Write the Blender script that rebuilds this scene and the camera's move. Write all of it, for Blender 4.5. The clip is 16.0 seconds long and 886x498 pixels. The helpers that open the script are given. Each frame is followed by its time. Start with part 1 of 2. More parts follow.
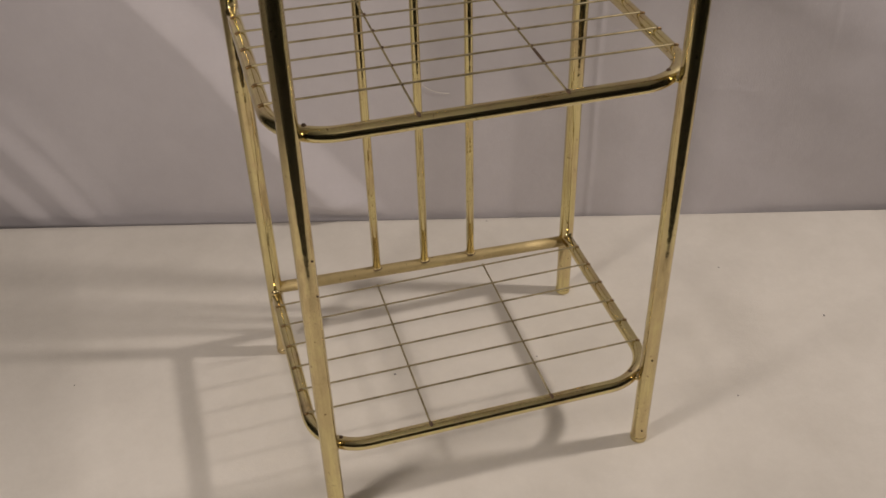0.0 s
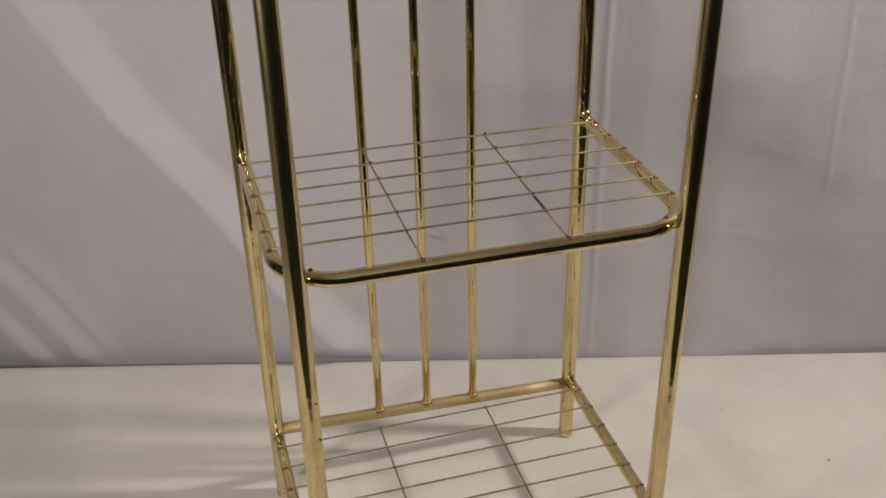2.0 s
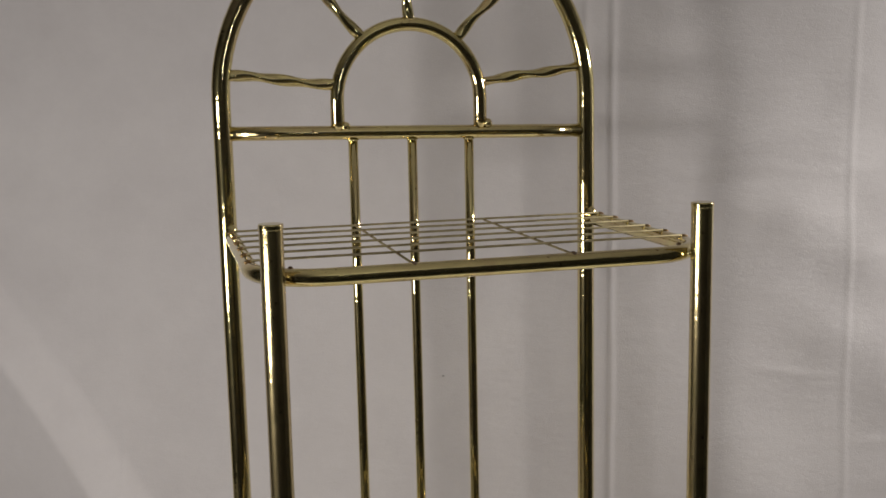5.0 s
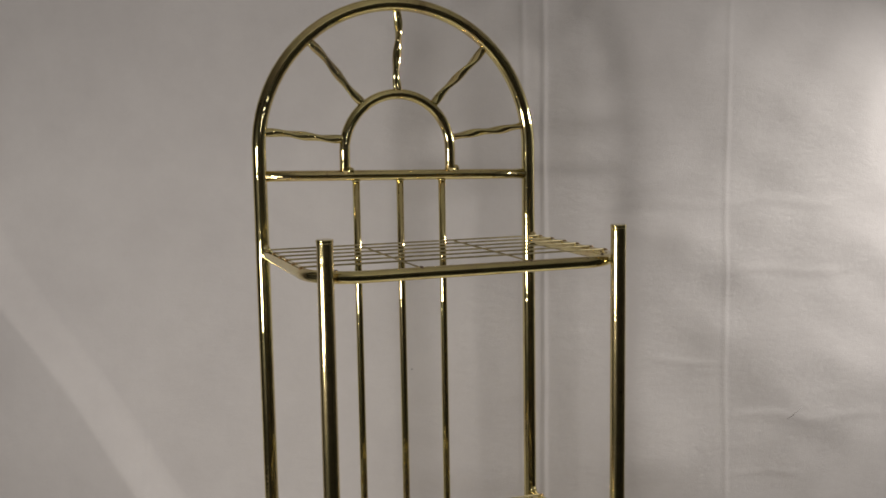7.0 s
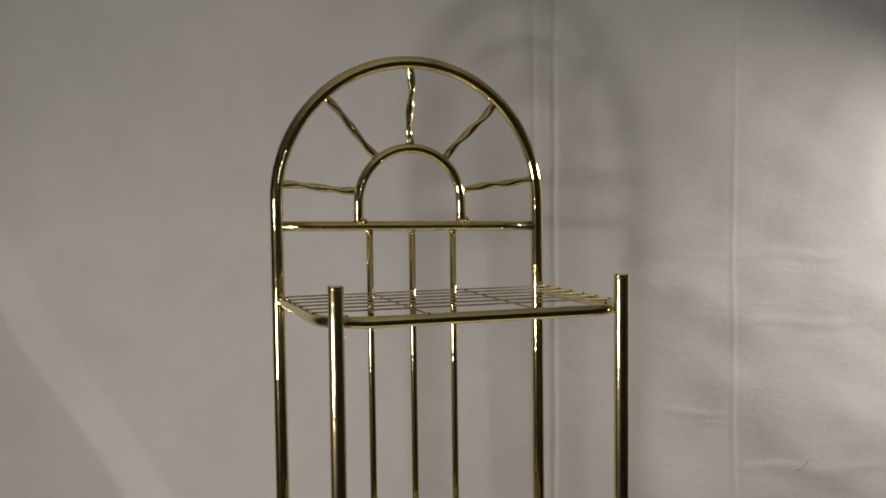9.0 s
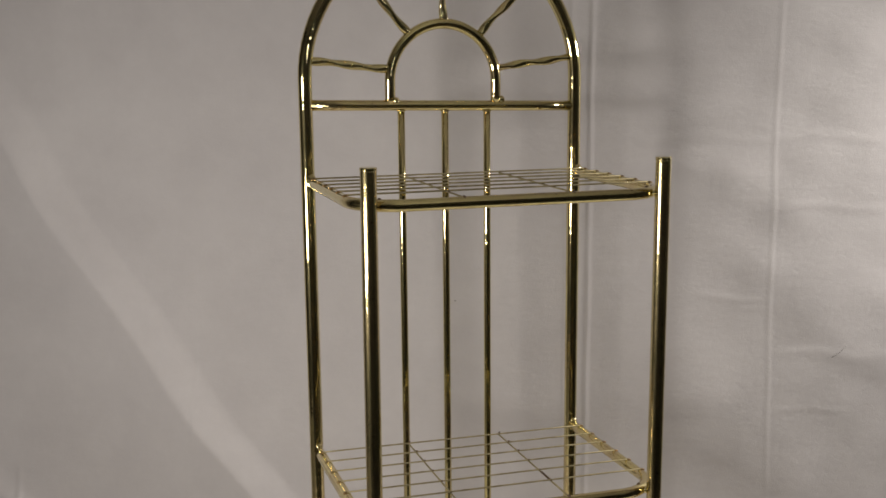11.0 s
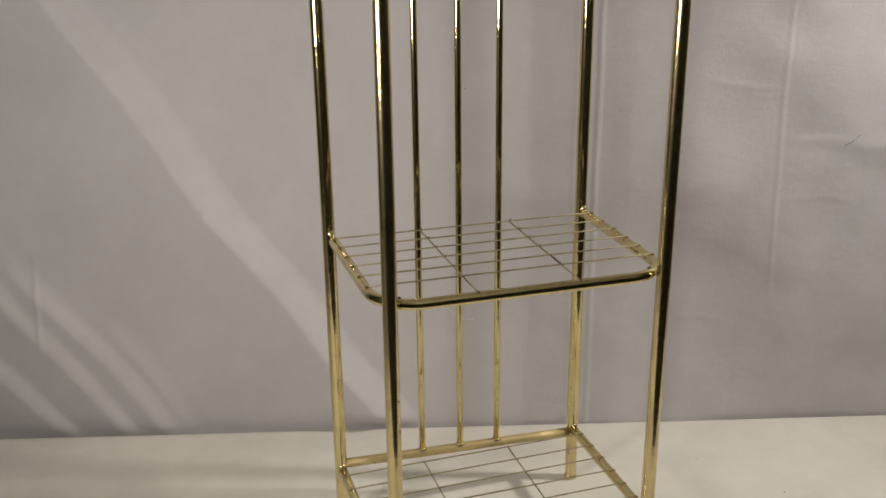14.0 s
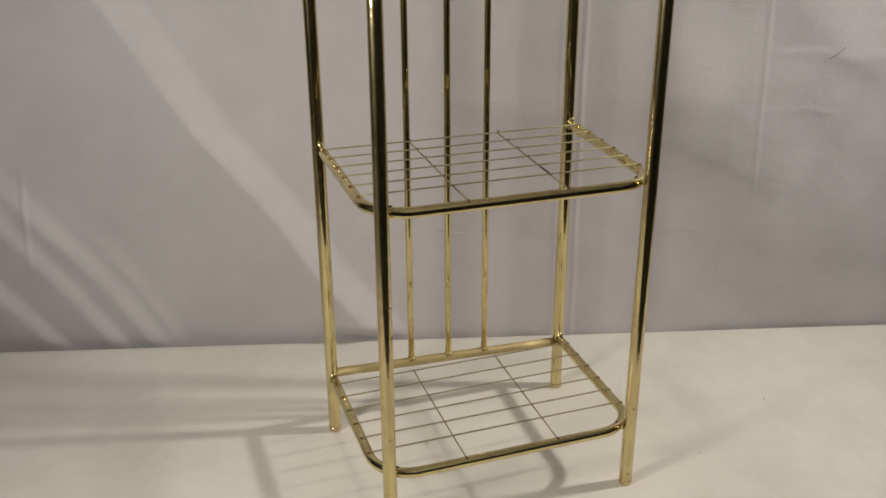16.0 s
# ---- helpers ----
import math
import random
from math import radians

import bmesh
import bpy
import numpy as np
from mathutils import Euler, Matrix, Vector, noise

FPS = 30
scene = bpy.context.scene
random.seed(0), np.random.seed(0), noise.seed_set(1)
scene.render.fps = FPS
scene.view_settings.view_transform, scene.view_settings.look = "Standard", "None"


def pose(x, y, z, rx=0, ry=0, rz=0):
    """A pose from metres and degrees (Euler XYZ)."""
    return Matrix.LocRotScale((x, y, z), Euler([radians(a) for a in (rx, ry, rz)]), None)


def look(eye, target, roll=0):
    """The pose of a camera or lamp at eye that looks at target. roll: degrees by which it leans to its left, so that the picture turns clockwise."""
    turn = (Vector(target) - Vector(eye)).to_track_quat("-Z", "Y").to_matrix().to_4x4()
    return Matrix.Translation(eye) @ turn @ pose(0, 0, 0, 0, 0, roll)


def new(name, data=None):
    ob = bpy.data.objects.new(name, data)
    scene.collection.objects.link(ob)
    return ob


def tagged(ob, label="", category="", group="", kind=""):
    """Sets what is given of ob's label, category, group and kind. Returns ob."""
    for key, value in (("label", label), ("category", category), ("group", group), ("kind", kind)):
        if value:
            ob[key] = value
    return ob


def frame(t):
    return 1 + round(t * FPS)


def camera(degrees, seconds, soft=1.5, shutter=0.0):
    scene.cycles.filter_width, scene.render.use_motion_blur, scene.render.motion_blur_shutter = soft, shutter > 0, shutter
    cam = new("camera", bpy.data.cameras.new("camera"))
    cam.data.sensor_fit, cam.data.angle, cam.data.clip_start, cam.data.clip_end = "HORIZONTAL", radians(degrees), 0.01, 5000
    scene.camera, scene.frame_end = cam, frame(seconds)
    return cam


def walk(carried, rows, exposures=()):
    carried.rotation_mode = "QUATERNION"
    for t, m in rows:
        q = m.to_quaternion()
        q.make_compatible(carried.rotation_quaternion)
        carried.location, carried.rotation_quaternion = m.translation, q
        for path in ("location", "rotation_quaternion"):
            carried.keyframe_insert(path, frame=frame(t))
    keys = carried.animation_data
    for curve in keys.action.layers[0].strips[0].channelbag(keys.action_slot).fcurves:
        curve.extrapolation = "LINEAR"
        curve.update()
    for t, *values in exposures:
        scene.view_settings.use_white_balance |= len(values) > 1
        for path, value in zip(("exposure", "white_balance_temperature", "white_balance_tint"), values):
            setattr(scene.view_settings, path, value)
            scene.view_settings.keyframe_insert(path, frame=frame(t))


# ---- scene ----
cam = camera(46.15, 16.0, soft=1.6)
PATH = [
    (0, (-0.0640, -0.6067, 0.7793), (0.2751, 0.6026, -0.2119), -1.35),
    (0.5, (-0.0642, -0.6084, 0.7811), (0.2734, 0.6130, -0.1957), -1.39),
    (1, (-0.0651, -0.6096, 0.7820), (0.2841, 0.6333, -0.1631), -1.32),
    (1.5, (-0.0656, -0.6124, 0.7859), (0.2977, 0.6770, -0.0890), -1.22),
    (2, (-0.0670, -0.6133, 0.7900), (0.3063, 0.7106, -0.0274), -1.09),
    (2.5, (-0.0670, -0.6204, 0.7972), (0.3183, 0.7645, 0.0946), -1.17),
    (3, (-0.0661, -0.6260, 0.8020), (0.3333, 0.8025, 0.2020), -1.29),
    (3.5, (-0.0666, -0.6344, 0.8118), (0.3433, 0.8368, 0.3348), -1.17),
    (4, (-0.0659, -0.6410, 0.8218), (0.3523, 0.8698, 0.5011), -0.91),
    (4.5, (-0.0661, -0.6431, 0.8232), (0.3445, 0.8775, 0.5419), -0.93),
    (5, (-0.0676, -0.6494, 0.8271), (0.3494, 0.8757, 0.5816), -1.01),
    (5.2, (-0.0732, -0.6615, 0.8317), (0.3746, 0.8567, 0.5984), -0.51),
    (7.3, (-0.2371, -0.9244, 0.8435), (0.3263, 0.5625, 0.6648), -0.83),
    (7.5, (-0.2369, -0.9324, 0.8435), (0.2835, 0.5708, 0.6716), -1.11),
    (8, (-0.2291, -0.9454, 0.8403), (0.2786, 0.5633, 0.6788), -0.65),
    (8.5, (-0.2272, -0.9490, 0.8397), (0.3166, 0.5540, 0.7685), -0.29),
    (9, (-0.2269, -0.9420, 0.8381), (0.3035, 0.5642, 0.7391), -0.48),
    (9.5, (-0.2245, -0.9233, 0.8360), (0.2602, 0.5888, 0.6399), -0.44),
    (9.7, (-0.2258, -0.9226, 0.8357), (0.2577, 0.5874, 0.6208), -0.35),
    (11.8, (-0.2267, -0.8992, 0.8358), (0.2549, 0.5864, 0.4880), -0.31),
    (12, (-0.2279, -0.8982, 0.8363), (0.2484, 0.5828, 0.4623), -0.28),
    (12.5, (-0.2283, -0.8946, 0.8345), (0.2390, 0.5739, 0.4041), -0.02),
    (13, (-0.2291, -0.8924, 0.8318), (0.2356, 0.5644, 0.3610), -0.13),
    (13.5, (-0.2300, -0.8942, 0.8272), (0.2293, 0.5410, 0.2896), -0.47),
    (14, (-0.2354, -0.8949, 0.8179), (0.2241, 0.5257, 0.2428), -0.46),
    (14.5, (-0.2371, -0.8956, 0.8131), (0.2202, 0.5143, 0.2105), -0.42),
    (15, (-0.2363, -0.8974, 0.8104), (0.2256, 0.5057, 0.1957), -0.45),
    (15.5, (-0.2418, -0.9044, 0.8089), (0.2378, 0.4896, 0.1871), -0.74),
    (16, (-0.2505, -0.9083, 0.8084), (0.2221, 0.4595, 0.1260), -0.17),
]
EXPOSURES = [(0.0, -0.22, 6620, 18), (1.0, -0.21, 6560, 18), (2.0, -0.06, 6410, 15), (3.0, 0.04, 6310, 13), (4.0, -0.07, 6220, 10), (5.0, 0.01, 6240, 10), (7.5, 0.0, 6380, 8), (8.7, -0.14, 6400, 7), (9.5, -0.08, 6400, 8), (12.0, 0.0, 6390, 10), (14.5, 0.04, 6390, 10), (16.0, 0.03, 6360, 9)]
walk(cam, [(t, look(eye, target, roll)) for t, eye, target, roll in PATH], EXPOSURES)

# ---- light: small lamps on both sides of the shelf unit, in a dark room ----
world = bpy.data.worlds.new("world")
world.use_nodes = True
world.node_tree.nodes["Background"].inputs[0].default_value = (1.0, 0.93, 0.82, 1)
world.node_tree.nodes["Background"].inputs[1].default_value = 0.02
scene.world = world


def reflector_lamp(name, eye, target, watts, wide, tall, spread, colour):
    data = bpy.data.lights.new(name, "AREA")
    data.shape, data.size, data.size_y, data.energy, data.color = "ELLIPSE", wide, tall, watts, colour
    data.spread = radians(spread)
    ob = new(name, data)
    ob.matrix_world = look(eye, target)
    return ob


def long_lamp(name, eye, target, watts, wide, tall, colour):
    ob = reflector_lamp(name, eye, target, watts, wide, tall, 180, colour)
    ob.data.shape = "RECTANGLE"
    return ob


WARM = (1.0, 0.93, 0.82)
# a round work lamp on one side; on the other two long fixtures, one above the other, each with a bright middle
reflector_lamp("lamp_right", (1.147, -0.085, 0.96), (0.10, 0.20, 0.15), 3.45, 0.085, 0.085, 114, WARM)
long_lamp("lamp_left_low", (-0.64, -0.26, 0.55), (0.30, 0.00, 0.53), 3.0, 0.13, 0.15, WARM)
long_lamp("lamp_left_low_diffuser", (-0.65, -0.32, 0.55), (0.30, -0.12, 0.53), 1.4, 0.50, 0.14, WARM)
long_lamp("lamp_left_high", (-0.64, -0.26, 0.805), (0.30, 0.00, 0.78), 1.0, 0.11, 0.06, WARM)
long_lamp("lamp_left_high_diffuser", (-0.65, -0.32, 0.805), (0.30, -0.12, 0.78), 0.55, 0.45, 0.05, WARM)
# added lamp, unseen behind the camera, brightens the ceiling that the rails reflect
reflector_lamp("added_ceiling_light", (0.25, -1.75, 0.90), (0.25, -1.65, 1.75), 4.0, 0.30, 0.30, 180, WARM)


# ---- materials ----
def material(name, roughness=0.6, metal=0.0):
    m = bpy.data.materials.new(name)
    m.use_nodes = True
    n, l = m.node_tree.nodes, m.node_tree.links
    b = n["Principled BSDF"]
    b.inputs["Roughness"].default_value, b.inputs["Metallic"].default_value = roughness, metal
    return m, n, l, b


def noise_node(n, l, scale, detail=4.0, rough=0.55, stretch=(1, 1, 1)):
    tc, mp, nz = n.new("ShaderNodeTexCoord"), n.new("ShaderNodeMapping"), n.new("ShaderNodeTexNoise")
    mp.inputs["Scale"].default_value = stretch
    nz.inputs["Scale"].default_value, nz.inputs["Detail"].default_value, nz.inputs["Roughness"].default_value = scale, detail, rough
    l.new(tc.outputs["Object"], mp.inputs["Vector"])
    l.new(mp.outputs["Vector"], nz.inputs["Vector"])
    return nz


def ramp(n, l, source, stops):
    r = n.new("ShaderNodeValToRGB")
    while len(r.color_ramp.elements) < len(stops):
        r.color_ramp.elements.new(0.5)
    for e, (p, c) in zip(r.color_ramp.elements, stops):
        e.position, e.color = p, (*c, 1)
    l.new(source, r.inputs["Fac"])
    return r


def length_noise(n, l, along, around, detail=3.0, rough=0.55):
    """Noise in a tube's own measure: metres along it and round it."""
    tc, mp, nz = n.new("ShaderNodeTexCoord"), n.new("ShaderNodeMapping"), n.new("ShaderNodeTexNoise")
    info, shift = n.new("ShaderNodeObjectInfo"), n.new("ShaderNodeVectorMath")
    shift.operation = "ADD"
    mp.inputs["Scale"].default_value = (along, around, 1)
    nz.inputs["Scale"].default_value, nz.inputs["Detail"].default_value, nz.inputs["Roughness"].default_value = 1.0, detail, rough
    l.new(tc.outputs["UV"], shift.inputs[0])
    l.new(info.outputs["Random"], shift.inputs[1])
    l.new(shift.outputs["Vector"], mp.inputs["Vector"])
    l.new(mp.outputs["Vector"], nz.inputs["Vector"])
    return nz


def mixed(n, l, factor, a, b):
    mix = n.new("ShaderNodeMix")
    mix.data_type = "RGBA"
    mix.inputs["B"].default_value = (*b, 1)
    l.new(factor, mix.inputs["Factor"])
    l.new(a, mix.inputs["A"])
    return mix.outputs["Result"]


def brass(name="polished_brass", worn=0.0, low=0.05, high=0.09, dulled=0.06):
    m, n, l, b = material(name, 0.1, 1.0)
    stain = noise_node(n, l, 30.0, 7.0, 0.68, (1, 1, 0.45))
    r = ramp(n, l, stain.outputs["Fac"], [(0.28 - worn, (0.80, 0.71, 0.375)), (0.48 - worn, (0.75, 0.655, 0.33)), (0.60 - worn, (0.69, 0.56, 0.31)), (0.74 - worn, (0.42, 0.335, 0.175))])
    # long streaks of polish and brown tarnish, partly a reflection put into colour; dark specks
    streak = length_noise(n, l, 6.0, 210.0, 5.0, 0.62)
    k = ramp(n, l, streak.outputs["Fac"], [(0.49 - worn, (0, 0, 0)), (0.64 - worn, (0.75, 0.75, 0.75))])
    colour = mixed(n, l, k.outputs["Color"], r.outputs["Color"], (0.59, 0.485, 0.265))
    speck = noise_node(n, l, 330.0, 2.0, 0.5)
    k = ramp(n, l, speck.outputs["Fac"], [(0.68, (0, 0, 0)), (0.75, (1, 1, 1))])
    colour = mixed(n, l, k.outputs["Color"], colour, (0.16, 0.09, 0.05))
    l.new(colour, b.inputs["Base Color"])
    fine = noise_node(n, l, 160.0, 5.0, 0.6, (1, 1, 0.5))
    g = n.new("ShaderNodeMapRange")
    g.inputs["From Min"].default_value, g.inputs["From Max"].default_value = 0.35, 0.75
    g.inputs["To Min"].default_value, g.inputs["To Max"].default_value = low, high
    l.new(fine.outputs["Fac"], g.inputs["Value"])
    l.new(g.outputs["Result"], b.inputs["Roughness"])
    # the tube is drawn and dented: slow waves, and fine lines along its length
    wave = noise_node(n, l, 66.0, 4.0, 0.5)
    lines = length_noise(n, l, 14.0, 420.0, 3.0, 0.6)
    add = n.new("ShaderNodeMath")
    add.operation = "MULTIPLY_ADD"
    add.inputs[1].default_value = 0.22
    l.new(lines.outputs["Fac"], add.inputs[0])
    l.new(wave.outputs["Fac"], add.inputs[2])
    bump = n.new("ShaderNodeBump")
    bump.inputs["Strength"].default_value, bump.inputs["Distance"].default_value = 0.28, 0.001
    l.new(add.outputs["Value"], bump.inputs["Height"])
    l.new(bump.outputs["Normal"], b.inputs["Normal"])
    # drawn tube: the polish runs along it and spreads the gloss round it
    tangent = n.new("ShaderNodeTangent")
    tangent.direction_type, tangent.uv_map = "UV_MAP", "length"
    b.inputs["Anisotropic"].default_value, b.inputs["Anisotropic Rotation"].default_value = 0.7, 0.25
    l.new(tangent.outputs["Tangent"], b.inputs["Tangent"])
    # part of the surface is dulled: a second, much rougher gloss of the same colour
    dull, mix = n.new("ShaderNodeBsdfPrincipled"), n.new("ShaderNodeMixShader")
    dull.inputs["Metallic"].default_value, dull.inputs["Roughness"].default_value = 1.0, 0.34 + dulled * 0.36
    l.new(colour, dull.inputs["Base Color"])
    l.new(bump.outputs["Normal"], dull.inputs["Normal"])
    bloom = ramp(n, l, stain.outputs["Fac"], [(0.38, (dulled * 0.35,) * 3), (0.64, (dulled,) * 3)])
    l.new(bloom.outputs["Color"], mix.inputs["Fac"])
    l.new(b.outputs["BSDF"], mix.inputs[1])
    l.new(dull.outputs["BSDF"], mix.inputs[2])
    l.new(mix.outputs["Shader"], n["Material Output"].inputs["Surface"])
    return m


def cloth(name, dark, light, weave=900.0, bump_distance=0.0006, wrinkle=22.0):
    m, n, l, b = material(name, 0.85)
    b.inputs["Specular IOR Level"].default_value = 0.2
    b.inputs["Sheen Weight"].default_value = 0.05
    tone = noise_node(n, l, 5.0, 10.0, 0.72)
    r = ramp(n, l, tone.outputs["Fac"], [(0.3, dark), (0.7, light)])
    l.new(r.outputs["Color"], b.inputs["Base Color"])
    thread = noise_node(n, l, weave, 2.0, 0.5)
    crease = noise_node(n, l, wrinkle, 6.0, 0.6, (1, 1, 1.7))
    mix = n.new("ShaderNodeMath")
    mix.operation = "MULTIPLY_ADD"
    mix.inputs[1].default_value = 0.12
    l.new(thread.outputs["Fac"], mix.inputs[0])
    l.new(crease.outputs["Fac"], mix.inputs[2])
    bump = n.new("ShaderNodeBump")
    bump.inputs["Strength"].default_value, bump.inputs["Distance"].default_value = 0.6, bump_distance
    l.new(mix.outputs["Value"], bump.inputs["Height"])
    l.new(bump.outputs["Normal"], b.inputs["Normal"])
    return m


def plain(name, dark, light, roughness, scale=8.0):
    m, n, l, b = material(name, roughness)
    r = ramp(n, l, noise_node(n, l, scale).outputs["Fac"], [(0.3, dark), (0.7, light)])
    l.new(r.outputs["Color"], b.inputs["Base Color"])
    return m


BRASS = brass()
# front posts: browner from tarnish, and from a room reflection put into the colour
WORN = brass("tarnish_reflection_brass", 0.05, 0.10, 0.17, 0.12)
TARNISHED = brass("dulled_brass", 0.17, 0.56, 0.68, 0.90)
BROWN = plain("dull_brass_wire", (0.27, 0.23, 0.135), (0.47, 0.41, 0.26), 0.7, 90.0)
DULL = plain("dull_brown_brass", (0.17, 0.11, 0.055), (0.28, 0.19, 0.10), 0.5, 200.0)
DULL.node_tree.nodes["Principled BSDF"].inputs["Metallic"].default_value = 1.0
BROWN.node_tree.nodes["Principled BSDF"].inputs["Metallic"].default_value = 1.0
SHEET = cloth("white_floor_sheet", (0.645, 0.615, 0.557), (0.79, 0.76, 0.70), 700.0, 0.0030, 12.0)
BACKDROP = cloth("white_backdrop_cloth", (0.532, 0.507, 0.530), (0.615, 0.590, 0.613), 900.0, 0.0035, 8.0)
ROOM = plain("pale_room_paint", (0.70, 0.68, 0.64), (0.76, 0.74, 0.70), 0.8)
DARK = plain("dark_room_paint", (0.100, 0.098, 0.087), (0.130, 0.127, 0.113), 0.8)
WOOD = plain("table_wood", (0.20, 0.13, 0.08), (0.28, 0.19, 0.12), 0.5)
SPECK = plain("dark_lint", (0.05, 0.05, 0.06), (0.12, 0.11, 0.10), 0.9, 400.0)
PALE_LINT = plain("grey_lint", (0.26, 0.25, 0.26), (0.36, 0.35, 0.36), 0.9, 400.0)
RUST = plain("dark_tarnish", (0.06, 0.035, 0.02), (0.12, 0.07, 0.04), 0.7, 300.0)


# ---- mesh helpers ----
def finish(bm, name, mat, parent=None, label="", smooth=True):
    me = bpy.data.meshes.new(name)
    bm.normal_update()
    for f in bm.faces:
        f.smooth = smooth and len(f.verts) < 5
    bm.to_mesh(me)
    bm.free()
    me.materials.append(mat)
    ob = new(name, me)
    ob.parent = parent
    if label:
        ob["label"] = label
    return ob


def part(name, bm, mat, parent, label=""):
    return finish(bm, name, mat, parent, label)


def tube(points, radius, sides=18, cap=0.0, section=None, twist=0.0):
    """A round tube along points, closed at its ends with a small chamfer cap; section: (wide, thin) half sizes; twist: turns along it."""
    bm = bmesh.new()
    pts = [Vector(p) for p in points]
    rows = []
    up = None
    for i, p in enumerate(pts):
        a, b = pts[max(i - 1, 0)], pts[min(i + 1, len(pts) - 1)]
        d = (b - a).normalized()
        if up is None:
            up = d.orthogonal().normalized()
        up = (up - d * up.dot(d)).normalized()
        rows.append((p, d, up.copy()))
    if cap:
        p, d, u = rows[0]
        q, e, v = rows[-1]
        rows = [(p, d, u, -cap)] + [(*r, 0.0) for r in rows] + [(q, e, v, -cap)]
        rows[1] = (p + d * cap, d, u, 0.0)
        rows[-2] = (q - e * cap, e, v, 0.0)
        rows.insert(2, (p + d * cap * 2.2, d, u, 0.0))
        rows.insert(len(rows) - 2, (q - e * cap * 2.2, e, v, 0.0))
    else:
        rows = [(*r, 0.0) for r in rows]
    wide, thin = section or (radius, radius)
    runs = []
    rings = []
    uv = bm.loops.layers.uv.new("length")
    run, last = 0.0, rows[0][0]
    for i, (p, d, u, less) in enumerate(rows):
        run, last = run + (p - last).length, p
        runs.append(run)
        side = d.cross(u)
        turn = 2 * math.pi * twist * i / (len(rows) - 1)
        ring = []
        for k in range(sides):
            a = 2 * math.pi * k / sides
            c, s = (wide + less) * math.cos(a), (thin + less) * math.sin(a)
            c, s = c * math.cos(turn) - s * math.sin(turn), c * math.sin(turn) + s * math.cos(turn)
            ring.append(bm.verts.new(p + u * c + side * s))
        rings.append(ring)
    for j, (r0, r1) in enumerate(zip(rings, rings[1:])):
        for k in range(sides):
            f = bm.faces.new((r0[k], r0[(k + 1) % sides], r1[(k + 1) % sides], r1[k]))
            for loop, (a, c) in zip(f.loops, ((j, k), (j, k + 1), (j + 1, k + 1), (j + 1, k))):
                loop[uv].uv = (runs[a], 2 * math.pi * wide * c / sides)
    for ring in (list(reversed(rings[0])), rings[-1]):
        f = bm.faces.new(ring)
        for k, loop in enumerate(f.loops):
            loop[uv].uv = (wide * math.cos(2 * math.pi * k / sides), wide * math.sin(2 * math.pi * k / sides))
    return bm


def arc(centre, r, a0, a1, steps, flat="xz"):
    out = []
    for i in range(steps + 1):
        a = radians(a0 + (a1 - a0) * i / steps)
        u, v = r * math.cos(a), r * math.sin(a)
        out.append((centre[0] + u, centre[1], centre[2] + v) if flat == "xz" else (centre[0] + u, centre[1] + v, centre[2]))
    return out


def line(a, b, steps):
    return [tuple(Vector(a).lerp(Vector(b), i / steps)) for i in range(steps + 1)]


def blob(at, r, squash=(1, 1, 1)):
    bm = bmesh.new()
    bm.loops.layers.uv.new("length")
    bmesh.ops.create_uvsphere(bm, u_segments=12, v_segments=8, radius=r, calc_uvs=True)
    for v in bm.verts:
        v.co = Vector((v.co.x * squash[0] + at[0], v.co.y * squash[1] + at[1], v.co.z * squash[2] + at[2]))
    return bm


def sheet_mesh(name, us, vs, place, mat):
    """A fine grid of cloth; place(u, v) takes arrays and gives x, y, z."""
    u, v = np.meshgrid(us, vs)
    x, y, z = place(u, v)
    verts = np.stack([x.ravel(), y.ravel(), z.ravel()], 1)
    nu, nv = len(us), len(vs)
    k = (np.arange(nv - 1)[:, None] * nu + np.arange(nu - 1)[None, :]).ravel()
    faces = np.stack([k, k + 1, k + nu + 1, k + nu], 1)
    me = bpy.data.meshes.new(name)
    me.from_pydata(verts.tolist(), [], faces.tolist())
    me.polygons.foreach_set("use_smooth", [True] * len(faces))
    me.materials.append(mat)
    return new(name, me)


# ---- the setting: floor sheet, hanging backdrop, dark room ----
def ridge(u, z, path, width, height, skew=0.0, fade=0.08, wobble=0.003):
    """A fold along a path of (z, u) in the cloth's own plane, fading out at its ends; skew makes the far flank longer."""
    path = sorted(path)
    zs, us = [p[0] for p in path], [p[1] for p in path]
    across = u - np.interp(z, zs, us)
    lean = math.hypot(1.0, (us[-1] - us[0]) / (zs[-1] - zs[0]))
    across = across / lean + wobble * np.sin(z * 31.0 + us[0] * 9)
    w = np.where(across > 0, width, width * (1 + skew))
    end = np.clip((z - zs[0] + 0.001) / fade, 0, 1) * np.clip((zs[-1] - z) / fade, 0, 1)
    return height * np.exp(-((across / w) ** 2)) * end


def pleat(u, z, path, width, height, back=0.04, fade=0.05, shift=0.0, top=0.05):
    """A fold along a path of (z, u): the cloth comes forward ever steeper over width, then falls back over back."""
    path = sorted(path)
    zs, us = [p[0] for p in path], [p[1] for p in path]
    lean = math.hypot(1.0, (us[-1] - us[0]) / (zs[-1] - zs[0]))
    across = (u - shift - np.interp(z, zs, us)) / lean + 0.003 * np.sin(z * 23.0 + us[0] * 9)
    before = np.clip(1 + across / width, 0, 1) ** 1.6
    after = np.clip(1 - across / back, 0, 1)
    after = after * after * (3 - 2 * after)
    end = np.clip((z - zs[0] + 0.001) / fade, 0, 1) * np.clip((zs[-1] - z) / top, 0, 1) ** 1.5
    return height * np.where(across < 0, before, after) * end


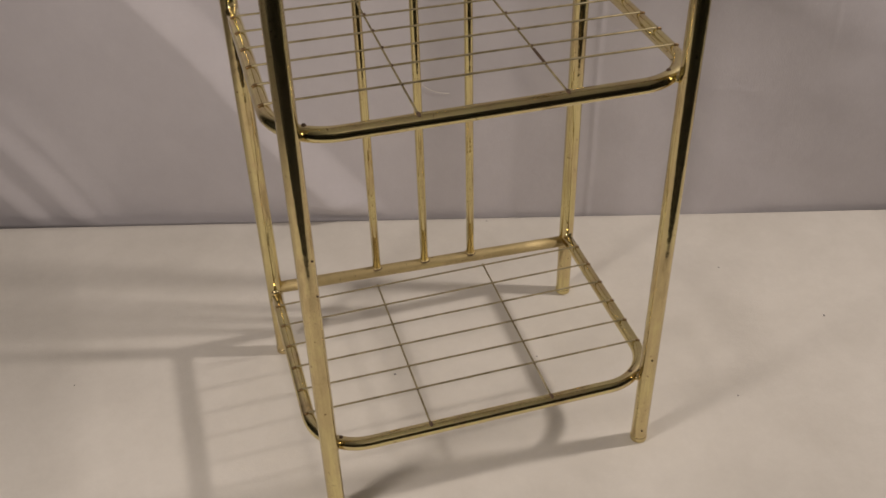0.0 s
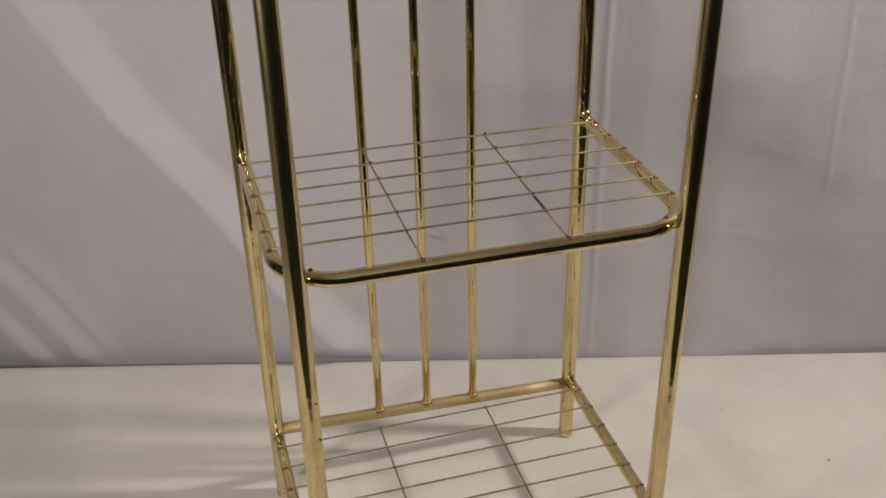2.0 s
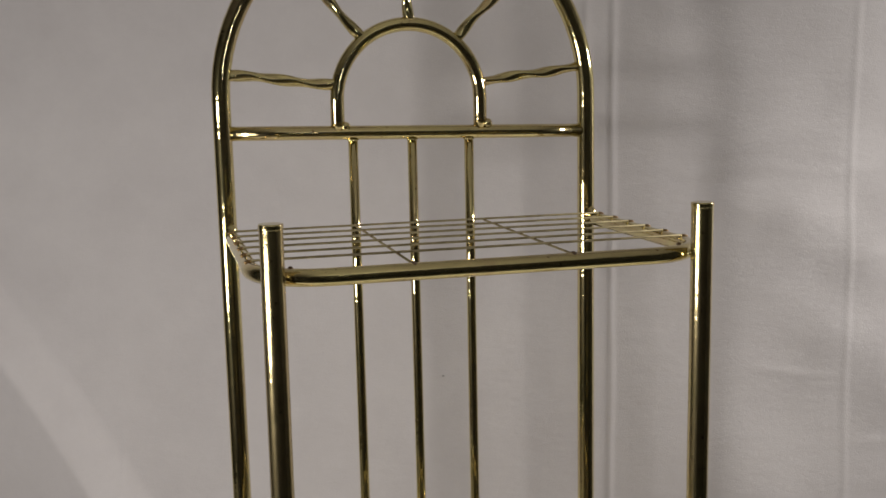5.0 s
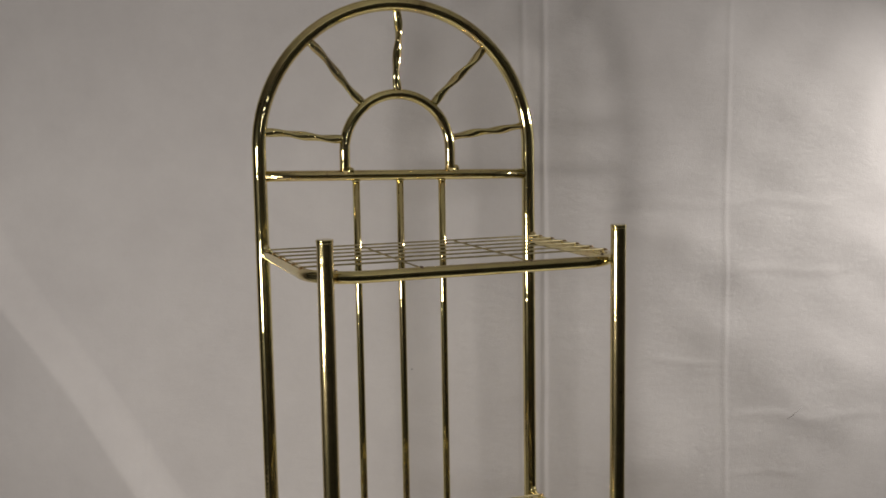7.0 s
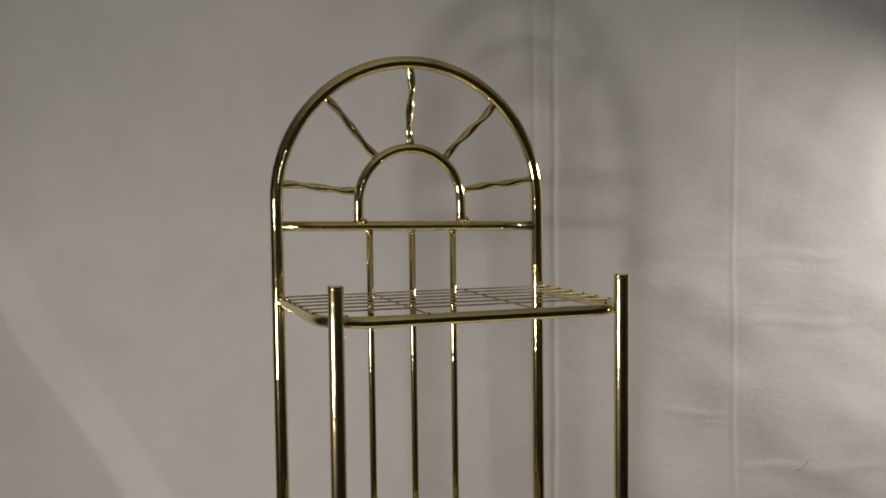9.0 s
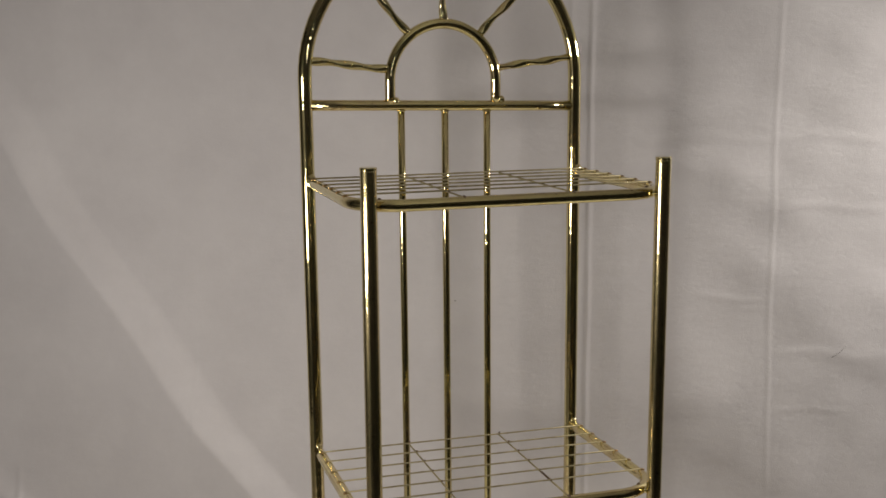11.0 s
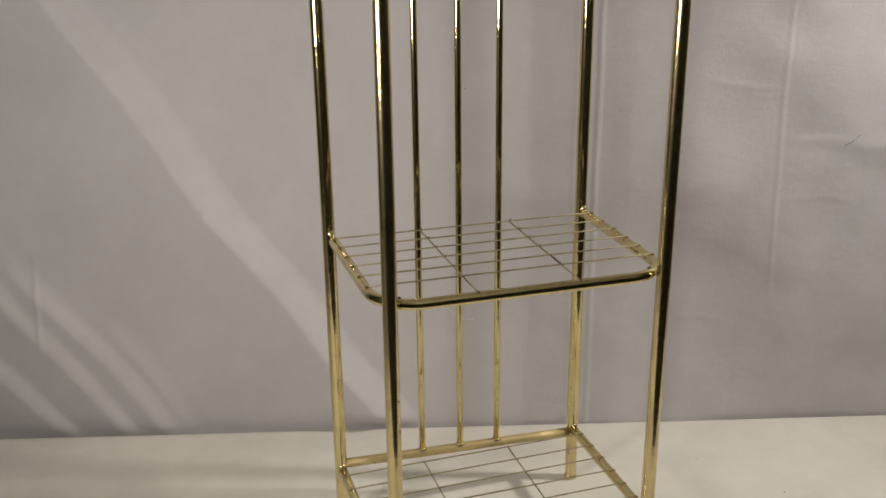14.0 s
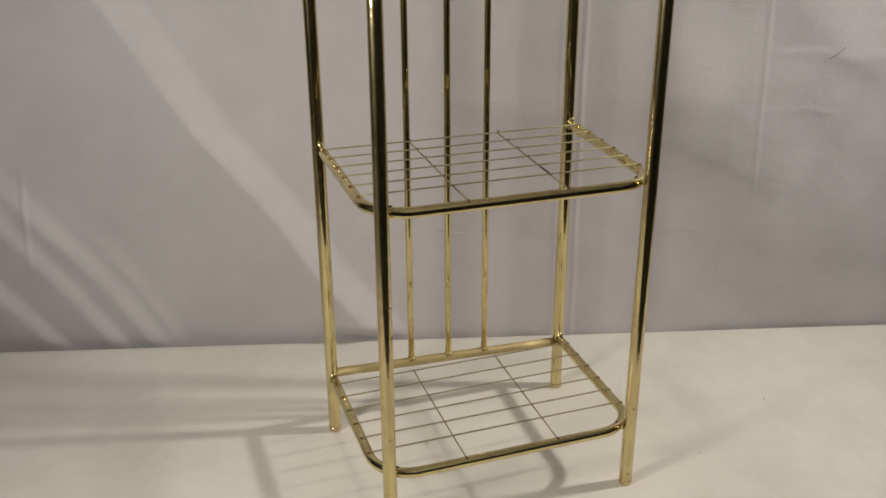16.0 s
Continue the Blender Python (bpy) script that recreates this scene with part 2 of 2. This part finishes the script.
def crease(u, z, at, u0, u1, width, height):
    """A level crease at height at, from u0 to u1."""
    end = np.clip((u - u0) / 0.03, 0, 1) * np.clip((u1 - u) / 0.03, 0, 1)
    return height * np.exp(-(((z - at - 0.004 * np.sin(u * 40)) / width) ** 2)) * end


def soft_noise(u, z, seed, count=14, low=2.0, high=16.0, lean=1.0):
    rng = np.random.RandomState(seed)
    out = np.zeros_like(u)
    for _ in range(count):
        k = rng.uniform(low, high)
        a = rng.uniform(0, math.pi)
        out += np.sin(u * k * math.cos(a) + z * k * lean * math.sin(a) + rng.uniform(0, 6.28)) / k
    return out


BACK_AT, BACK_TURN = (0.20, 0.408), radians(-15.9)


MAIN_FOLD = [(1.20, -0.745), (1.00, -0.655), (0.735, -0.537), (0.655, -0.495), (0.549, -0.428), (0.438, -0.358), (0.323, -0.286), (0.212, -0.205), (0.132, -0.150), (0.084, -0.112), (0.0, -0.048)]


def backdrop_place(u, z):
    w = 0.008 * soft_noise(u, z, 3, 16, 2.5, 14.0)
    w += pleat(u, z, MAIN_FOLD, 0.110, 0.027, 0.050, 0.03, -0.045, 0.60)
    w += lower_folds(u, z)
    w += ridge(u, z, [(1.6, 0.174), (0.6, 0.171), (-0.4, 0.172)], 0.0030, 0.0005, wobble=0.0005)
    w += ridge(u, z, [(1.6, 0.199), (0.7, 0.201), (-0.4, 0.202)], 0.0030, 0.0012, wobble=0.0005)
    w += ridge(u, z, [(1.6, 0.157), (0.5, 0.184), (-0.4, 0.186)], 0.0040, 0.0005, wobble=0.0005)
    w += ridge(u, z, [(1.6, 0.449), (0.5, 0.455), (0.19, 0.462)], 0.0026, 0.0005, 0.5, wobble=0.0007)
    right = np.clip((u - 0.22) / 0.2, 0, 1)
    w += right * 0.018 * soft_noise(u * 0.7, z, 8, 14, 9.0, 30.0, 1.3)
    w += right * 0.012 * soft_noise(u, z, 21, 22, 25.0, 90.0, 1.1)
    w += crease(u, z, 0.735, 0.25, 0.62, 0.007, 0.0007) + crease(u, z, 0.515, 0.34, 0.46, 0.004, 0.0008)
    w += crease(u, z, 0.64, 0.44, 0.66, 0.006, 0.0006) + crease(u, z, 0.43, 0.46, 0.70, 0.007, 0.0006)
    w += ridge(u, z, [(0.45, -0.341), (0.38, -0.342), (0.30, -0.347)], 0.0030, 0.0011, 0.0, 0.05, 0.0006)
    w += ridge(u, z, [(0.29, -0.594), (0.20, -0.600), (0.12, -0.607)], 0.0040, 0.0016, 0.0, 0.05, 0.0006)
    w += crease(u, z, 0.504, 0.40, 0.46, 0.003, 0.0006) + crease(u, z, 0.436, 0.455, 0.58, 0.003, 0.0006)
    w += crease(u, z, 0.350, 0.45, 0.58, 0.004, 0.0006) + crease(u, z, 0.167, 0.29, 0.41, 0.003, 0.0006)
    w += crease(u, z, 0.234, 0.44, 0.50, 0.003, 0.0006)
    w += ridge(u, z, [(0.47, 0.630), (0.33, 0.570), (0.18, 0.500)], 0.030, -0.0035, 0.0, 0.08)
    w += ridge(u, z, [(0.27, 0.690), (0.10, 0.628), (-0.02, 0.60)], 0.030, -0.0035, 0.0, 0.08)
    gap = 0.003 + 0.018 * np.clip((0.25 - u) / 0.7, 0, 1)
    w = np.clip(w, -0.040, 0.040) - gap - 0.004
    c, s = math.cos(BACK_TURN), math.sin(BACK_TURN)
    return BACK_AT[0] + u * c + w * s, BACK_AT[1] + u * s - w * c, z


def lower_folds(u, z):
    w = pleat(u, z, [(0.20, -0.745), (0.087, -0.651), (0.001, -0.575), (-0.03, -0.55)], 0.085, 0.0075, 0.034, 0.03, -0.025)
    w += pleat(u, z, [(0.34, -0.715), (0.158, -0.598), (0.084, -0.544), (0.011, -0.489), (-0.03, -0.46)], 0.085, 0.0075, 0.034, 0.03, -0.025, 0.12)
    w += pleat(u, z, [(0.34, -0.665), (0.196, -0.562), (0.111, -0.499), (0.002, -0.423), (-0.03, -0.40)], 0.085, 0.0075, 0.034, 0.03, -0.025, 0.12)
    w += pleat(u, z, [(0.22, -0.515), (0.167, -0.480), (0.090, -0.436), (0.023, -0.397), (-0.03, -0.37)], 0.060, 0.0040, 0.034, 0.03, -0.025, 0.10)
    return w


backdrop = sheet_mesh("backdrop", np.concatenate([np.linspace(-1.5, -0.80, 40), np.linspace(-0.79, 0.79, 620), np.linspace(0.80, 1.5, 40)]), np.concatenate([[-0.72, -0.5, -0.3, -0.15], np.linspace(-0.08, 1.7, 420)]), backdrop_place, BACKDROP)
tagged(backdrop, "white cloth backdrop hanging in soft diagonal folds", "backdrop", kind="structure")

# the sheet lies on a table, reaches back to the cloth and falls over the front edge
FRONT_AT, FRONT_LEAN = -0.355, 0.15


def sheet_place(x, v):
    back = BACK_AT[1] + (x - BACK_AT[0]) * math.tan(BACK_TURN)
    edge = FRONT_AT + FRONT_LEAN * x
    flat = edge + (back - edge) * np.clip(v, 0, 1)
    far = np.hypot(x - 0.15, flat - 0.1)
    z = 0.0012 * soft_noise(x, flat, 5, 12, 3.0, 18.0) * np.clip((far - 0.05) / 0.35, 0, 1)
    over = np.clip(-v, 0, 1)
    y = flat - 0.02 * np.sin(np.clip(over / 0.06, 0, 1) * math.pi / 2) - 0.012 * over * np.sin(x * 23)
    z = z - 0.02 * (1 - np.cos(np.clip(over / 0.06, 0, 1) * math.pi / 2)) - 0.5 * np.clip(over - 0.06, 0, 1)
    over = np.clip(v - 1, 0, 1)
    return x, y + 0.003 * np.clip(over / 0.1, 0, 1), z - 0.03 * over


sheet = sheet_mesh("table_sheet", np.linspace(-1.25, 1.25, 300), np.concatenate([np.linspace(-1, -0.06, 12), np.linspace(-0.055, 0, 8), np.linspace(0.006, 1, 120), [1.05, 1.1, 2.0]]), sheet_place, SHEET)
tagged(sheet, "white cloth sheet spread flat over the table", "sheet")


def slab(name, lo, hi, label, mat=None):
    bm = bmesh.new()
    bmesh.ops.create_cube(bm, size=1.0)
    for v in bm.verts:
        v.co = Vector([l + (h - l) * (c + 0.5) for l, h, c in zip(lo, hi, v.co)])
    ob = finish(bm, name, mat or ROOM, smooth=False)
    return tagged(ob, label, name.split("_")[0], kind="structure")


slab("wall_north", (-2.1, 1.25, -0.75), (2.1, 1.35, 1.75), "plain wall behind the backdrop")
slab("wall_south", (-2.1, -2.65, -0.75), (2.1, -2.55, 1.75), "plain dark wall", DARK)
slab("wall_east", (2.1, -2.65, -0.75), (2.2, 1.35, 1.75), "plain wall", DARK)
slab("wall_west", (-2.2, -2.65, -0.75), (-2.1, 1.35, 1.75), "plain wall", DARK)
slab("ceiling", (-2.2, -2.65, 1.75), (2.2, 1.35, 1.85), "plain pale ceiling")
slab("floor", (-2.2, -2.65, -0.83), (2.2, 1.35, -0.75), "plain dark floor", DARK)

table = new("table")
tagged(table, "plain wooden table under the white sheet", "table")


def box(lo, hi):
    bm = bmesh.new()
    bmesh.ops.create_cube(bm, size=1.0)
    for v in bm.verts:
        v.co = Vector([l + (h - l) * (c + 0.5) for l, h, c in zip(lo, hi, v.co)])
    bmesh.ops.bevel(bm, geom=bm.edges[:], offset=0.003, segments=1, affect="EDGES")
    return bm


part("tabletop", box((-1.0, -0.20, -0.035), (1.0, 0.13, -0.006)), WOOD, table)
for x in (-0.9, 0.9):
    for y in (-0.14, 0.08):
        part("leg", box((x - 0.03, y - 0.03, -0.75), (x + 0.03, y + 0.03, -0.034)), WOOD, table)

# ---- the shelf unit ----
POST, RAIL, BAR, WIRE = 0.0077, 0.0060, 0.0042, 0.0009
FRONT_X = (0.0, 0.30)
BACK_X, BACK_Y = (-0.0105, 0.3112), 0.228
MID = 0.15035
FRONT_LEAN_X = 0.0018  # the front posts lean a little too

unit = new("shelf_unit")
tagged(unit, "tall polished brass tube shelf unit with an arched sunburst top", "shelf unit")

for x in FRONT_X:
    foot = part("foot_cap", tube(line((x, 0, 0.0), (x, 0, 0.007), 3), POST + 0.0004, 20, 0.0010), BRASS, unit, "small brass foot cap")
    post = part("front_post", tube(line((x, 0, 0.0), (x - FRONT_LEAN_X * 0.743, 0, 0.743), 6), POST, 20, 0.0006), WORN, unit)
    part("post_cap", tube(line((x - FRONT_LEAN_X * 0.741, 0, 0.7410), (x - FRONT_LEAN_X * 0.745, 0, 0.7450), 3), POST + 0.0003, 20, 0.0006), BRASS, post, "round brass end cap")

LEAN = 0.0042  # the back frame leans a little to one side
SPRING, ARCH_R = 0.820, (BACK_X[1] - BACK_X[0]) / 2


def back(x, z, y=None):
    return (x - LEAN * z, BACK_Y if y is None else y, z)


hoop = [back(BACK_X[0], z) for z in np.linspace(0.0, SPRING, 8)][:-1]
hoop += [back(p[0], p[2]) for p in arc((MID, BACK_Y, SPRING), ARCH_R, 180, 0, 40)]
hoop += [back(BACK_X[1], z) for z in np.linspace(SPRING, 0.0, 8)][1:]
part("back_frame", tube(hoop, POST, 20, 0.0012), BRASS, unit, "brass tube bent into a round arch between two back legs")

for x in BACK_X:
    part("foot_cap", tube(line(back(x, 0.0), back(x, 0.007), 3), POST + 0.0004, 20, 0.0010), BRASS, unit, "small brass foot cap")

RAIL_TOP, RAIL_LOW = 0.7896, 0.0806


def rail_at(x, low):
    """A point on one of the two back rails, which are set a little out of level."""
    return back(x, RAIL_LOW + 0.045 * (0.15 - x)) if low else back(x, RAIL_TOP + 0.0176 * (0.15 - x))


part("top_rail", tube(line(rail_at(BACK_X[0], False), rail_at(BACK_X[1], False), 6), RAIL, 16), BRASS, unit)
part("bottom_rail", tube(line(rail_at(BACK_X[0], True), rail_at(BACK_X[1], True), 6), RAIL, 16), TARNISHED, unit)
for x in (0.0978, 0.1496, 0.2007):
    low, high = rail_at(x, True), rail_at(x, False)
    bar = part("back_bar", tube(line(low, high, 6), BAR, 14), BRASS, unit)
    part("weld", blob((low[0], low[1], low[2] + RAIL), 0.0054, (1, 1, 0.3)), TARNISHED, bar)
    part("weld_seam", blob((low[0], low[1] - 0.0003, low[2] + RAIL - 0.0008), 0.0058, (1, 1, 0.14)), RUST, bar, "dark tarnished weld seam")
    part("weld", blob((high[0], high[1], high[2] - RAIL), 0.0054, (1, 1, 0.3)), BRASS, bar)

# sunburst: small inner arch and five twisted rays
IN_X, IN_R, IN_SPRING = 0.1450, 0.0630, 0.8180
inner = line((IN_X - IN_R, BACK_Y, RAIL_TOP + 0.003), (IN_X - IN_R, BACK_Y, IN_SPRING), 3)[:-1]
inner += arc((IN_X, BACK_Y, IN_SPRING), IN_R, 180, 0, 28)
inner += line((IN_X + IN_R, BACK_Y, IN_SPRING), (IN_X + IN_R, BACK_Y, RAIL_TOP + 0.003), 3)[1:]
arch = part("inner_arch", tube(inner, RAIL, 16), BRASS, unit)
for x in (IN_X - IN_R, IN_X + IN_R):
    part("weld", blob((x + 0.006, BACK_Y - 0.002, RAIL_TOP + RAIL), 0.0045), BRASS, arch)


def ray(a, b, bend):
    a, b = Vector((a[0], BACK_Y, a[1])), Vector((b[0], BACK_Y, b[1]))
    side = (b - a).cross(Vector((0, 1, 0))).normalized()
    pts = [a.lerp(b, i / 30) + side * bend * math.sin(2 * math.pi * i / 30) for i in range(31)]
    return tube(pts, BAR, 14, section=(0.0050, 0.0037), twist=1.25)


for a, b, bend in (((-0.010, 0.8400), (0.082, 0.8310), 0.0008), ((0.045, 0.9380), (0.1055, 0.8690), 0.0010), ((0.146, 0.9750), (0.146, 0.8830), 0.0020), ((0.252, 0.9335), (0.1880, 0.8690), 0.0012), ((0.300, 0.8440), (0.211, 0.8312), 0.0008)):
    part("ray", ray(a, b, bend), BRASS, unit, "twisted brass ray")


# shelves: a tube bent round three sides behind the front posts, six cross wires and two long wires
def shelf(z, rise=0.0, sink=0.0, shift=0.0):
    def at(x, y):
        return (x - FRONT_LEAN_X * z, y, z + rise * (1 - x / 0.30) - sink * y / BACK_Y)

    r, y0, yb = 0.046, 0.002, BACK_Y - 0.0065
    x0, x1 = -0.0100, 0.3100
    path = line((x0, yb, 0), (x0, y0 + r, 0), 8)[:-1]
    path += arc((x0 + r, y0 + r, 0), r, 180, 270, 12, "xy")
    path += arc((x1 - r, y0 + r, 0), r, 270, 360, 12, "xy")
    path += line((x1, y0 + r, 0), (x1, yb, 0), 8)[1:]
    rail = part("shelf", tube([at(p[0], p[1]) for p in path], RAIL, 16), BRASS, unit, "brass wire shelf in a bent tube frame")
    lift = RAIL + 0.0004
    for i in range(6):
        y = 0.199 - 0.0305 * i
        a, b = at(x0, y), at(x1, y)
        bend = [(math.sin(radians(t)) * (RAIL + 0.0002), math.cos(radians(t)) * (RAIL + 0.0002)) for t in (38, 24, 10, -4)]
        pts = [(p[0], y, p[2] + lift) for p in line((a[0] - 0.0005, y, a[2]), (b[0] + 0.0005, y, b[2]), 6)]
        part("cross_wire", tube(pts, WIRE, 8), BROWN, rail)
        part("wire_end", tube([(a[0] - h, y, a[2] + v) for h, v in bend], WIRE * 1.3, 8), DULL, rail, "dull brown wire end pressed onto the rail")
        part("wire_end", tube([(b[0] + h, y, b[2] + v) for h, v in reversed(bend)], WIRE * 1.3, 8), DULL, rail, "dull brown wire end pressed onto the rail")
    for x in (0.0920, 0.2040 + shift):
        a, b = at(x, y0 - 0.0005), at(x, 0.203)
        part("long_wire", tube([(p[0], p[1], p[2] + lift - 0.0016) for p in line(a, b, 4)], WIRE, 8), BROWN, rail)
        for i in range(6):
            part("weld", blob(at(x, 0.199 - 0.0305 * i)[:2] + (a[2] + lift - 0.0010,), 0.0012), RUST, rail, "dark tarnished weld")
        part("weld", blob((a[0], a[1] + 0.0005, a[2] + lift - 0.0012), 0.0019, (1, 1.8, 0.9)), RUST, rail, "dark tarnished weld")
    for x, s in ((0.0064, 1), (0.2936, -1)):
        part("weld", blob(at(x, 0.0062), 0.0042, (0.9, 1, 0.8)), BRASS, rail)
        part("weld_nub", blob(at(x + s * 0.006, 0.0100)[:2] + (at(x, 0)[2] + 0.0052,), 0.0020), RUST, rail, "dark tarnished weld nub")
    for x, s in ((x0, 1), (x1, -1)):
        part("weld", blob((x - s * 0.0008, BACK_Y - 0.0052, at(x, BACK_Y)[2] + 0.0040), 0.0052, (1.0, 1.0, 1.15)), WORN, rail)
    return rail


shelf(0.0800, 0.0015, 0.0, 0.0022)
shelf(0.3950, 0.005, 0.003)
shelf(0.7085)
part("tarnish", tube(line((0.2033, 0.047, 0.4012), (0.2033, 0.073, 0.4008), 3), 0.0012, 8), RUST, unit, "dark tarnished stretch of shelf wire")

# small dark pits in the plating of the front legs
for x, y, z in ((0.2985, -0.0078, 0.018), (0.2985, -0.0078, 0.112), (0.004, -0.0066, 0.30), (0.005, -0.006, 0.265), (0.004, -0.0066, 0.02)):
    part("pit", blob((x, y, z), 0.0011, (1, 0.3, 1)), RUST, unit, "dark pit in the plating")

# ---- lint on the floor sheet ----
rng = random.Random(4)
bm = bmesh.new()
for x, y in ((0.27, 0.38), (0.50, 0.21), (0.42, 0.02), (0.094, 0.155), (0.245, 0.135), (0.36, 0.30), (-0.23, 0.24), (0.57, 0.1)):
    a, n = rng.uniform(0, 6.3), rng.uniform(0.0010, 0.0022)
    d = Vector((math.cos(a), math.sin(a), 0)) * n
    o = bm.verts
    ring = [o.new(Vector((x, y, 0.0012)) + d * c + Vector((-d.y, d.x, 0)) * s * 0.5 + Vector((0, 0, h))) for c, s, h in ((-1, 0, 0), (0, -1, 0), (1, 0, 0), (0, 1, 0), (0, 0, 0.0008))]
    for k in range(4):
        bm.faces.new((ring[k], ring[(k + 1) % 4], ring[4]))
lint = finish(bm, "lint", SPECK)
tagged(lint, "tiny dark specks of lint on the white sheet", "lint", kind="stuff")

# ---- a dark hair, a pale thread and a spot on the backdrop ----
def on_backdrop(u, z):
    p = backdrop_place(np.array([u]), np.array([z]))
    n = Vector((math.sin(BACK_TURN), -math.cos(BACK_TURN), 0))
    return Vector((float(p[0][0]), float(p[1][0]), float(p[2][0]))) + n * 0.0012


hair = finish(tube([on_backdrop(u, z) for u, z in ((0.545, 0.429), (0.554, 0.435), (0.565, 0.445))], 0.00025, 6), "hair", SPECK)
tagged(hair, "short dark hair clinging to the white backdrop", "hair")
thread = finish(tube([on_backdrop(u, z) for u, z in ((-0.006, 0.192), (-0.002, 0.186), (0.004, 0.181), (0.011, 0.177), (0.020, 0.174), (0.031, 0.173))], 0.0004, 6), "thread", SHEET)
tagged(thread, "loose white thread hanging on the backdrop cloth", "thread")
spot = finish(blob(on_backdrop(0.0185, 0.5155), 0.0015, (1, 0.3, 0.8)), "lint_speck", PALE_LINT)
tagged(spot, "small grey speck of lint on the backdrop", "lint")
